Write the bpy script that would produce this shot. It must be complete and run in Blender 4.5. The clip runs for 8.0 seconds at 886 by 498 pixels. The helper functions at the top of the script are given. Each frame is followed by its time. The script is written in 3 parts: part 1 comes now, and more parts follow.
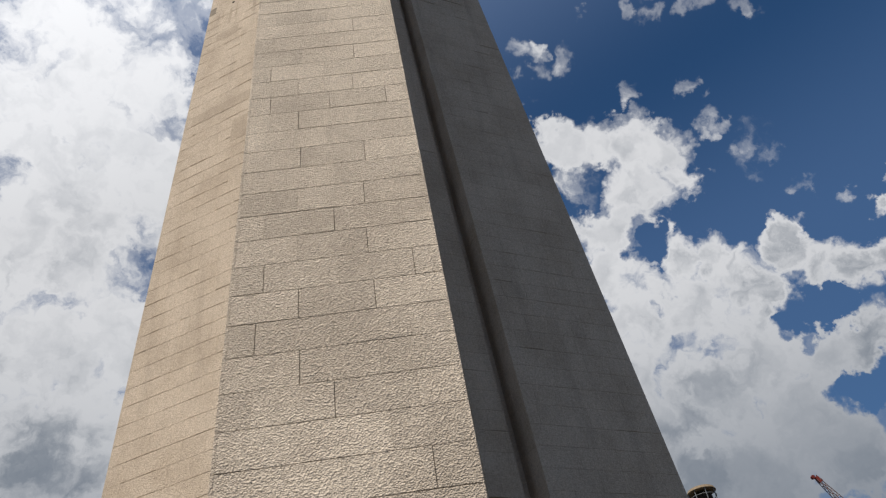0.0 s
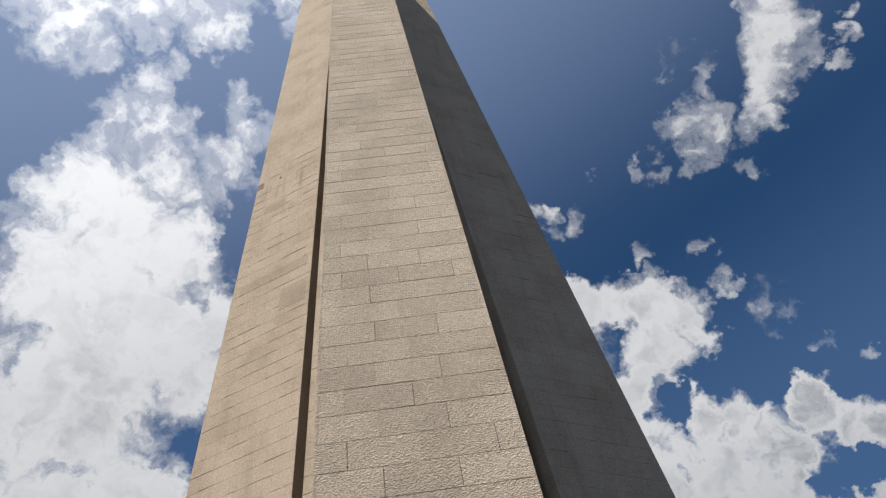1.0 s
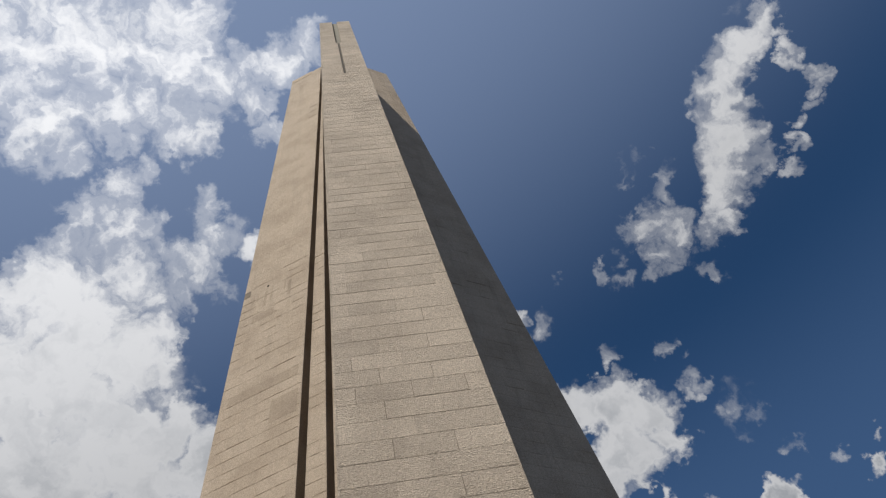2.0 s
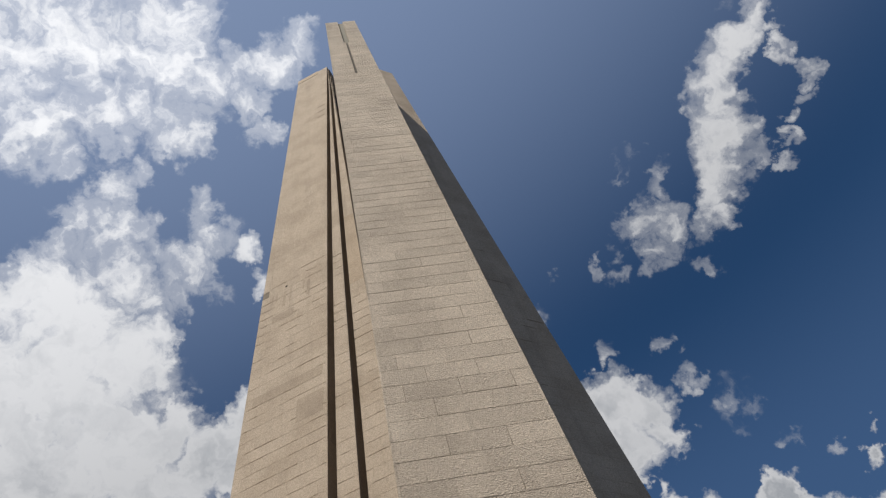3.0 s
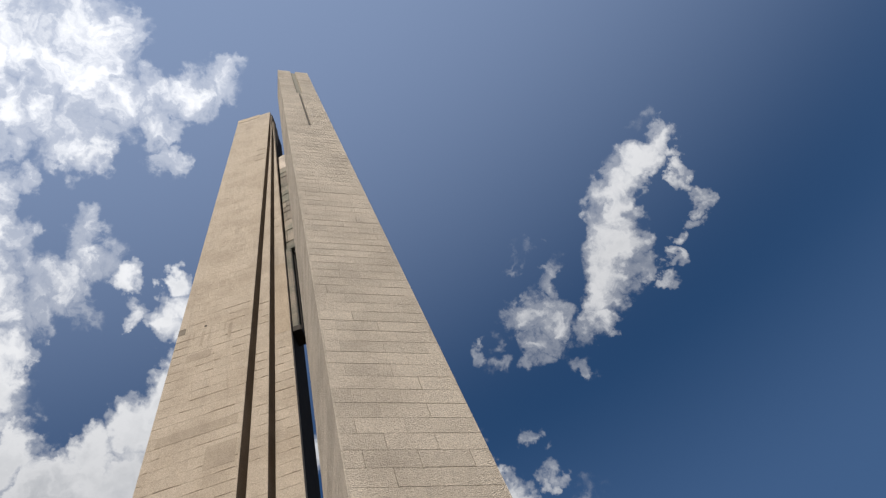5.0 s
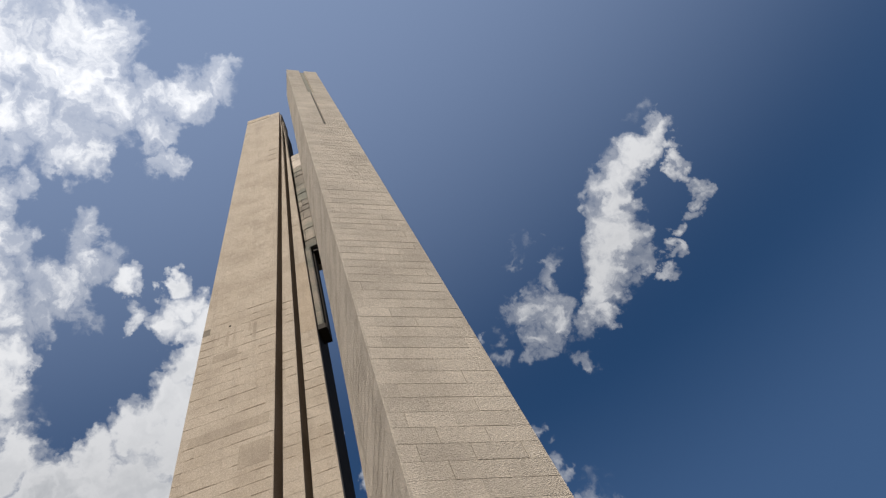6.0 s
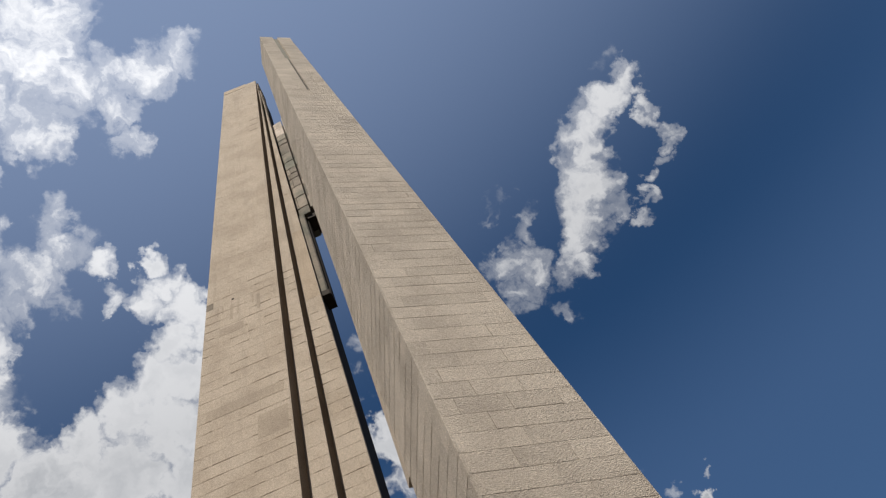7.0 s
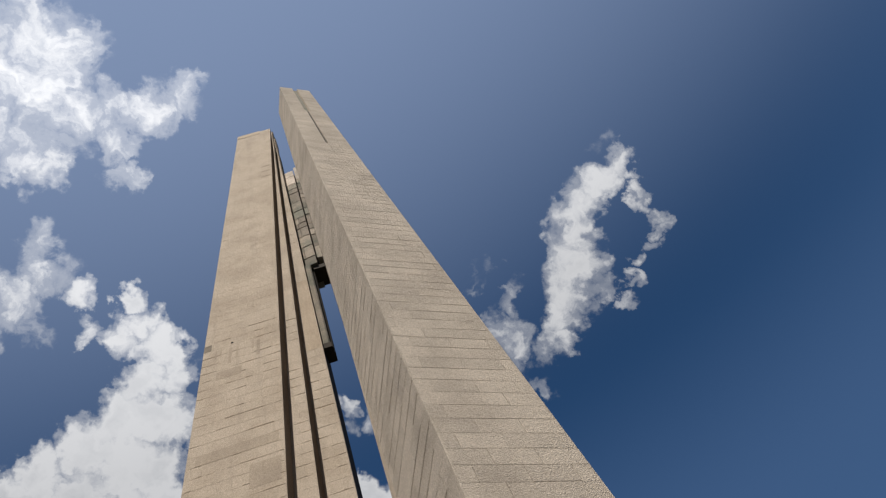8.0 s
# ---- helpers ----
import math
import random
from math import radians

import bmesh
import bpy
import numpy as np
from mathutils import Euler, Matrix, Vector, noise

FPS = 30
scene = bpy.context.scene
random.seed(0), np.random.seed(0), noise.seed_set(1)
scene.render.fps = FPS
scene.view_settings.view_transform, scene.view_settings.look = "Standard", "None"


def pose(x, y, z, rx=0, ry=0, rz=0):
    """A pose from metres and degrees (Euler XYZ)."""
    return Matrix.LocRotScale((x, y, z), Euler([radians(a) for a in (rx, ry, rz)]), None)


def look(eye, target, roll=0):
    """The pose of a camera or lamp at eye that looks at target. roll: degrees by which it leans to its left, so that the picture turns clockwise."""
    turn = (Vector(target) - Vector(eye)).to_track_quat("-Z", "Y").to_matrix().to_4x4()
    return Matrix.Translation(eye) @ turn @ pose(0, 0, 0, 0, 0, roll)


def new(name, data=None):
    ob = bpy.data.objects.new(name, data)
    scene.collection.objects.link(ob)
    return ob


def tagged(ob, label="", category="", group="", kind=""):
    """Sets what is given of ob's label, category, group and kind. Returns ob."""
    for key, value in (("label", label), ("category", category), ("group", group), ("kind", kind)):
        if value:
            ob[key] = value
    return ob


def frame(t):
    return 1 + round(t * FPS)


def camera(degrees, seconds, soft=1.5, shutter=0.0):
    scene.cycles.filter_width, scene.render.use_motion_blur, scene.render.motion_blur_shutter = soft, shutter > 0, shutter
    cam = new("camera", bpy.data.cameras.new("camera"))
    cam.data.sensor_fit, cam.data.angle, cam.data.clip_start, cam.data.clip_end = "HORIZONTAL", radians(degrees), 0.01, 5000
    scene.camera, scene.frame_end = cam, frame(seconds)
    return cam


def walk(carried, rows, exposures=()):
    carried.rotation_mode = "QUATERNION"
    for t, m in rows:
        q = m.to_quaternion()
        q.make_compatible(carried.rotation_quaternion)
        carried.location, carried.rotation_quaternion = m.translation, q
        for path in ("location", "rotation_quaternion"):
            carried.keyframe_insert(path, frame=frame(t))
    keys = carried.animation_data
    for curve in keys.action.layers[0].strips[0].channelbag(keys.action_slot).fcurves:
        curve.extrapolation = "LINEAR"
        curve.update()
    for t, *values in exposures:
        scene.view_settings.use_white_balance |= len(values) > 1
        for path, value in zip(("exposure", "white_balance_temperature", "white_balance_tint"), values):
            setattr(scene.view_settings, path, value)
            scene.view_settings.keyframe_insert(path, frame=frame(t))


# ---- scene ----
cam = camera(58.44, 8.0, soft=1.3)
# seconds, place, and turn about x, y and z
ROWS = [
    (0.0, 0.952, -21.650, 1.516, 131.066, 7.604, 1.889),
    (0.5, 0.486, -21.823, 1.537, 134.980, 8.028, 1.579),
    (1.0, -0.086, -22.043, 1.615, 142.807, 7.115, 3.145),
    (1.5, -0.585, -22.242, 1.694, 146.514, 7.957, 2.262),
    (2.0, -1.050, -22.348, 1.761, 150.108, 9.147, 1.990),
    (3.5, -2.652, -22.547, 1.850, 149.844, 10.394, 2.536),
    (4.0, -3.123, -22.621, 1.964, 149.109, 11.735, -0.235),
    (4.5, -3.624, -22.520, 2.031, 150.909, 12.569, -6.966),
    (5.0, -4.149, -22.468, 2.058, 152.758, 11.986, -9.808),
    (6.5, -5.727, -22.233, 2.217, 152.649, 13.757, -7.094),
    (7.0, -6.246, -22.155, 2.279, 150.527, 15.912, -6.059),
    (7.5, -6.786, -22.037, 2.339, 150.277, 15.096, -6.245),
    (8.0, -7.292, -21.971, 2.497, 153.734, 14.215, -11.665),
]
walk(cam, [(t, pose(x, y, z, rx, ry, rz)) for t, x, y, z, rx, ry, rz in ROWS],
     exposures=[(0.0, 0.52), (1.0, 0.48), (1.5, 0.46), (2.0, 0.22), (3.5, 0.28), (4.0, 0.2), (4.5, 0.6), (5.0, 0.48), (6.5, 0.4), (8.0, 0.34)])

# ---------------------------------------------------------------- light
SUN_AZ, SUN_EL = -140.0, 66.0        # degrees; azimuth from +y towards +x
SKY = 0.05


def way(az, el):
    a, e = radians(az), radians(el)
    return Vector((math.sin(a) * math.cos(e), math.cos(a) * math.cos(e), math.sin(e)))


sun = new("sun", bpy.data.lights.new("sun", "SUN"))
sun.data.energy, sun.data.angle, sun.data.color = 5.0, radians(0.53), (1.0, 0.935, 0.82)
sun.matrix_world = look(way(SUN_AZ, SUN_EL) * 200, (0, 0, 0))

# clouds: azimuth, elevation and radius in degrees, and density
CUMULUS = [
    (17.0, 46.1, 1.03, 0.95), (17.6, 44.9, 0.95, 0.9), (21.9, 44.5, 1.78, 1), (24.8, 43.5, 1.98, 1), (27.6, 42.5, 1.72, 1),
    (27.5, 40.6, 1.49, 1), (23.9, 41.0, 2.3, 1), (18.3, 39.6, 1.58, 0.95), (21.2, 38.8, 2.14, 1), (25.8, 39.9, 1.13, 0.8),
    (19.1, 36.0, 2.34, 1), (19.9, 32.5, 2.68, 1), (18.1, 29.3, 3.03, 1), (18.6, 24.8, 3.26, 1), (25.0, 35.5, 1.57, 1),
    (27.3, 34.7, 1.47, 1), (28.3, 33.1, 1.8, 1), (24.8, 31.8, 2.94, 1),
]
HEAPS = [
    (33.5, 33.9, 1.16, 1), (33.0, 32.4, 1.7, 1), (34.6, 31.3, 1.59, 1), (36.4, 30.1, 1.47, 1), (38.1, 30.1, 1.25, 1),
    (29.4, 31.0, 2.1, 1), (27.6, 27.5, 3.12, 1), (31.2, 26.2, 1.97, 1), (34.5, 25.7, 1.88, 1), (22.6, 26.0, 3.57, 1),
    (28.1, 22.7, 3.26, 1), (24.3, 20.5, 2.96, 1), (29.7, 19.9, 2.46, 1), (19.9, 20.6, 2.73, 1), (39.8, 32.6, 0.69, 0.85),
    (41.1, 34.4, 0.25, 0.5), (24.8, 37.7, 0.61, 0.5),
]
BANK = [
    (-30.1, 48.5, 6.6, 1), (-30.1, 41.5, 5.7, 1), (-22.4, 45.1, 4.5, 1), (-33.4, 53.3, 4.1, 1), (-26.9, 27.7, 6.1, 1),
    (-29.5, 33.4, 4.3, 1), (-22.8, 34.9, 3.4, 1), (-29.2, 41.7, 5.5, 1), (-25.9, 51.4, 3.4, 1),
]
RING = [
    (64.0, 56.6, 0.97, 0.9), (61.8, 56.6, 1.13, 1), (59.4, 57.0, 1.3, 1), (56.4, 57.0, 1.4, 1), (54.1, 56.3, 1.48, 1),
    (52.6, 54.9, 1.56, 1), (50.9, 53.7, 1.56, 1), (48.8, 52.7, 1.49, 1), (46.6, 51.6, 1.33, 1), (44.9, 50.7, 1.02, 1),
    (64.6, 55.4, 0.52, 0.8), (63.4, 54.3, 0.52, 0.8), (61.8, 53.8, 0.48, 0.75), (61.7, 52.5, 0.63, 0.85), (61.4, 51.6, 0.51, 0.75),
    (59.3, 51.3, 0.52, 0.7), (57.1, 50.9, 0.49, 0.65), (54.8, 50.3, 0.49, 0.6), (52.8, 49.7, 0.49, 0.55), (53.7, 53.2, 1.0, 0.75),
    (52.3, 51.7, 0.92, 0.7), (50.0, 51.0, 0.77, 0.6), (64.7, 57.4, 0.67, 0.6),
]
RING_TAIL = [
    (40.3, 57.6, 0.73, 0.5), (39.1, 57.1, 0.57, 0.45), (41.7, 57.4, 0.49, 0.4), (44.0, 55.3, 0.56, 0.55), (42.4, 54.7, 0.64, 0.65),
    (40.7, 54.1, 0.8, 0.8), (39.2, 53.2, 1.2, 0.95), (37.1, 53.5, 0.96, 0.8), (35.7, 53.7, 0.64, 0.6), (40.2, 51.9, 1.11, 0.85),
    (37.5, 51.5, 0.95, 0.8), (35.9, 50.5, 0.63, 0.6), (39.0, 50.7, 0.8, 0.55), (39.9, 49.5, 0.5, 0.3),
    (40.8, 50.7, 0.6, 0.4), (42.9, 50.6, 0.7, 0.5), (30.4, 52.4, 0.56, 0.6), (64.5, 58.8, 0.53, 0.4), (33.1, 52.9, 0.4, 0.4),
    (31.2, 46.1, 0.46, 0.45),
]
HIGH = [
    (-56.4, 68.3, 3.9, 0.95), (-47.4, 70.5, 3.8, 0.95), (-36.1, 72.7, 3.6, 1), (-24.9, 71.8, 1.7, 0.85), (-47.7, 63.9, 3, 0.92),
    (-39.5, 67.3, 3.2, 0.92), (-29, 68.9, 2.6, 0.85), (-24.7, 67.4, 1.5, 0.7), (-41, 63.4, 1.6, 0.7), (-16.6, 72.5, 1.7, 0.82),
    (-10.4, 73.5, 1.7, 0.82), (-4.8, 75.1, 1.3, 0.7), (-16, 71.2, 1.6, 0.82), (-11.9, 68.8, 1, 0.65),
]
MIDDLE = [
    (-31.2, 64, 1.1, 0.8), (-32.5, 62.5, 1.5, 0.9), (-35.2, 59.5, 1.8, 0.9), (-29.4, 59.5, 2.2, 0.95), (-34.1, 56.5, 2.5, 0.95),
    (-20.2, 62.7, 1.3, 0.75), (-17.9, 60.9, 1.6, 0.78), (-20.2, 58.7, 1.9, 0.85), (-16.7, 57, 1.2, 0.65), (-26.3, 56.8, 3, 1),
    (-30.9, 53.6, 3.2, 1), (-37.6, 55.2, 1.7, 0.75), (-23.5, 53.6, 1.8, 0.9), (-36, 51.7, 2.4, 0.95), (-23.9, 51.7, 1.8, 0.95),
    (-30.9, 49, 3.4, 1.05), (-23.8, 48.6, 2.7, 1.05), (-19.1, 47.6, 2.4, 1.05), (-30.6, 44.7, 3.6, 1.05), (-24.7, 44.5, 3.8, 1.05),
    (-18.7, 44.4, 3.2, 1.05),
]
WEST = [
    (-7, 60.8, 0.9, 0.9), (-5, 59.1, 1.3, 1), (-2.8, 57.5, 1.7, 1), (-0.8, 56, 1.5, 1), (-7, 58.3, 1.3, 0.9),
    (-11.4, 58.3, 1, 0.65), (-3.4, 55.2, 1.7, 1.05), (-5.7, 52.8, 1.8, 1.05), (-1.2, 52.9, 2.3, 1.05), (-8.4, 50.7, 2, 1.05),
    (-3.8, 49.6, 2.9, 1.1), (-11.7, 48.8, 1.7, 1.05), (-8.4, 47.1, 2.8, 1.1), (-13.9, 47.3, 1.5, 1.05), (-16.2, 45.8, 1.8, 1.05),
    (-12.4, 45.3, 2, 1.1), (-19.6, 49.1, 0.9, 0.9), (-0.6, 46.1, 2.9, 1.1), (-13.2, 60.6, 1, 0.72), (18.8, 45.4, 1.8, 1),
    (18.7, 42.6, 1.7, 1), (19.2, 52.6, 0.8, 0.55), (10.1, 49.0, 1.3, 0.9), (15.2, 46.3, 1.2, 0.9),
]
SCRAPS = [
    (25.4, 46.8, 0.64, 0.7), (17.0, 53.2, 0.76, 0.65), (18.7, 51.4, 0.61, 0.6), (21.6, 51.1, 0.76, 0.7), (32.0, 51.2, 0.71, 0.6),
    (36.8, 50.0, 0.6, 0.6), (40.2, 48.1, 0.5, 0.6), (32.9, 43.0, 0.64, 0.65), (31.4, 42.8, 0.51, 0.55), (32.5, 44.7, 0.29, 0.4),
    (34.7, 40.9, 0.91, 0.5), (33.1, 40.1, 0.78, 0.42), (35.3, 39.5, 0.62, 0.45), (33.2, 38.8, 0.49, 0.4), (38.4, 34.3, 0.45, 0.55),
    (26.0, 54.0, 0.29, 0.4), (15.7, 51.2, 0.47, 0.6), (16.2, 49.0, 0.39, 0.5), (35.9, 36.2, 0.4, 0.4),
]
HOLES = [
    (19.3, 42.4, 1.18, 0.8), (17.5, 41.6, 0.87, 0.7), (23.0, 37.2, 1.0, 0.9), (22.0, 37.8, 0.77, 0.7), (21.9, 36.9, 0.69, 0.7),
    (30.4, 28.7, 0.82, 0.9), (33.0, 29.1, 0.99, 0.95), (34.3, 28.1, 0.78, 0.8), (31.1, 29.9, 0.68, 0.6), (32.9, 23.2, 1.12, 1),
    (31.4, 23.0, 0.76, 0.7), (34.3, 23.5, 0.92, 0.8), (21.1, 32.5, 0.46, 0.6), (30.5, 27.3, 0.47, 0.5),
]


def build_sky():
    world = bpy.data.worlds.new("sky")
    world.use_nodes = True
    scene.world = world
    nt = world.node_tree
    nt.nodes.clear()
    N, link = nt.nodes.new, nt.links.new

    def math_node(op, a, b=None, clamp=False):
        n = N("ShaderNodeMath")
        n.operation, n.use_clamp = op, clamp
        for k, v in enumerate((a, b)):
            if v is None:
                continue
            if isinstance(v, (int, float)):
                n.inputs[k].default_value = v
            else:
                link(v, n.inputs[k])
        return n.outputs[0]

    def ramp(v, a, b, lo=0.0, hi=1.0, kind="SMOOTHSTEP"):
        n = N("ShaderNodeMapRange")
        n.interpolation_type = kind
        link(v, n.inputs["Value"])
        for k, x in (("From Min", a), ("From Max", b), ("To Min", lo), ("To Max", hi)):
            n.inputs[k].default_value = x
        return n.outputs["Result"]

    def fbm(vec, scale, detail, rough=0.6, col=False):
        n = N("ShaderNodeTexNoise")
        link(vec, n.inputs["Vector"])
        n.inputs["Scale"].default_value, n.inputs["Detail"].default_value = scale, detail
        n.inputs["Roughness"].default_value = rough
        return n.outputs["Color"] if col else n.outputs["Fac"]

    def vec(op, a, b):
        n = N("ShaderNodeVectorMath")
        n.operation = op
        for k, v in enumerate((a, b)):
            if isinstance(v, (tuple, Vector)):
                n.inputs[k].default_value = v
            elif isinstance(v, float):
                n.inputs["Scale"].default_value = v
            else:
                link(v, n.inputs[k])
        return n.outputs["Value"] if op == "DOT_PRODUCT" else n.outputs["Vector"]

    co = N("ShaderNodeTexCoord").outputs["Generated"]
    height = N("ShaderNodeSeparateXYZ")
    link(co, height.inputs[0])
    up = height.outputs[2]
    near_sun = vec("DOT_PRODUCT", co, way(SUN_AZ, SUN_EL))
    # outlines curl at two scales
    curl = vec("SCALE", vec("SUBTRACT", fbm(co, 19.0, 4, 0.55, True), (0.5, 0.5, 0.5)), 0.07)
    fray = vec("SCALE", vec("SUBTRACT", fbm(co, 55.0, 5, 0.6, True), (0.5, 0.5, 0.5)), 0.04)
    bent = vec("NORMALIZE", vec("ADD", vec("ADD", co, curl), fray), (0.0, 0.0, 0.0))

    def gather(blobs, reach):
        total = None
        for az, el, r, dense in blobs:
            d = vec("DOT_PRODUCT", bent, way(az, el))
            b = ramp(d, math.cos(radians(r * reach)), math.cos(radians(r * 0.1)), hi=dense, kind="LINEAR")
            total = b if total is None else math_node("MAXIMUM", total, b)
        return total

    high = [(a, e, 1.08 * r, 0.7 * d) for a, e, r, d in HIGH] + [(a, e, r, 0.62 * d if e > 55 else 0.8 * d) for a, e, r, d in MIDDLE]
    total = math_node("MAXIMUM", gather(CUMULUS + HEAPS + BANK + WEST + high, 1.28), gather([(a, e, r, 0.8 * d) for a, e, r, d in RING] + [(a, e, r, 0.64 * d) for a, e, r, d in RING_TAIL] + [(a, e, r, 0.56 * d) for a, e, r, d in SCRAPS], 1.6))
    total = math_node("SUBTRACT", total, math_node("MULTIPLY", gather(HOLES, 1.5), 0.8))
    # threads: fine noise drawn out along slow eddies
    eddy = vec("SCALE", vec("SUBTRACT", fbm(co, 13.0, 3, 0.5, True), (0.5, 0.5, 0.5)), 0.11)
    wisps = fbm(vec("ADD", bent, eddy), 24.0, 8, 0.56)
    puffs = fbm(co, 9.0, 4, 0.5)
    field = math_node("ADD", math_node("MULTIPLY", total, 3.0), math_node("MULTIPLY", math_node("MULTIPLY", math_node("SUBTRACT", wisps, 0.5), 4.6), ramp(total, 0.0, 0.22, 0.2, 1.0)))
    field = math_node("ADD", field, math_node("MULTIPLY", math_node("SUBTRACT", puffs, 0.5), 0.6))
    # the heaps run together towards the horizon
    field = math_node("ADD", field, ramp(up, 0.3, 0.5, 1.1, 0.0))
    # high clouds thin out softly, low heaps end sharply
    body = math_node("DIVIDE", math_node("SUBTRACT", field, 0.4), ramp(up, 0.55, 0.93, 1.7, 2.25))
    veil = math_node("MULTIPLY", math_node("MULTIPLY", ramp(field, 0.0, 1.3), 0.36), ramp(total, 0.0, 0.3))
    mask = math_node("MAXIMUM", veil, ramp(body, 0.0, 1.0))
    # thick cores turn grey, low clouds more so; the sunward side of each billow is lit
    thick = math_node("MULTIPLY", ramp(field, 1.95, 3.9), ramp(up, 0.45, 0.84, 1.0, 0.2))
    billow = ramp(fbm(bent, 8.0, 3, 0.45), 0.36, 0.62)
    bright = math_node("SUBTRACT", 1.0, math_node("MULTIPLY", thick, math_node("SUBTRACT", 0.86, math_node("MULTIPLY", billow, 0.62))))
    toward = vec("ADD", bent, way(SUN_AZ, SUN_EL) * 0.022)
    relief = math_node("SUBTRACT", fbm(bent, 14.0, 4, 0.5), fbm(toward, 14.0, 4, 0.5))
    bright = math_node("ADD", bright, math_node("MULTIPLY", relief, 0.8), True)
    bright = math_node("MULTIPLY", bright, ramp(up, 0.25, 0.62, 0.14, 1.0))
    sky = N("ShaderNodeTexSky")
    sky.sky_type, sky.sun_disc = "NISHITA", False
    sky.sun_elevation, sky.sun_rotation = radians(SUN_EL), radians(SUN_AZ)
    sky.air_density, sky.dust_density, sky.ozone_density = 1.0, 0.5, 4.0
    white = N("ShaderNodeMix")
    white.data_type = "RGBA"
    link(bright, white.inputs[0])
    white.inputs[6].default_value, white.inputs[7].default_value = (2.5, 2.95, 3.6, 1), (9.8, 9.9, 10.2, 1)
    # clouds glow more towards the sun
    glow = N("ShaderNodeVectorMath")
    glow.operation = "SCALE"
    link(white.outputs[2], glow.inputs[0])
    link(ramp(near_sun, math.cos(radians(60)), math.cos(radians(34)), 0.97, 1.65, "LINEAR"), glow.inputs["Scale"])
    mix = N("ShaderNodeMix")
    mix.data_type = "RGBA"
    link(mask, mix.inputs[0])
    rich = N("ShaderNodeHueSaturation")
    rich.inputs["Saturation"].default_value, rich.inputs["Value"].default_value = 1.3, 0.66
    link(sky.outputs[0], rich.inputs["Color"])
    # haze brightens the air towards the sun
    haze = ramp(near_sun, math.cos(radians(68)), math.cos(radians(18)), 0.0, 0.8)
    # moist air: a pale blue veil, thicker towards the horizon
    moist = N("ShaderNodeMix")
    moist.data_type, moist.blend_type = "RGBA", "ADD"
    link(ramp(up, 0.55, 0.79, 1.0, 0.12), moist.inputs[0])
    link(rich.outputs[0], moist.inputs[6])
    moist.inputs[7].default_value = (0.58, 0.87, 1.5, 1)
    air = N("ShaderNodeMix")
    air.data_type = "RGBA"
    link(haze, air.inputs[0])
    link(moist.outputs[2], air.inputs[6])
    air.inputs[7].default_value = (4.35, 5.68, 8.6, 1)
    link(air.outputs[2], mix.inputs[6])
    link(glow.outputs["Vector"], mix.inputs[7])
    back, out = N("ShaderNodeBackground"), N("ShaderNodeOutputWorld")
    link(mix.outputs[2], back.inputs["Color"])
    back.inputs["Strength"].default_value = SKY
    link(back.outputs[0], out.inputs["Surface"])


build_sky()


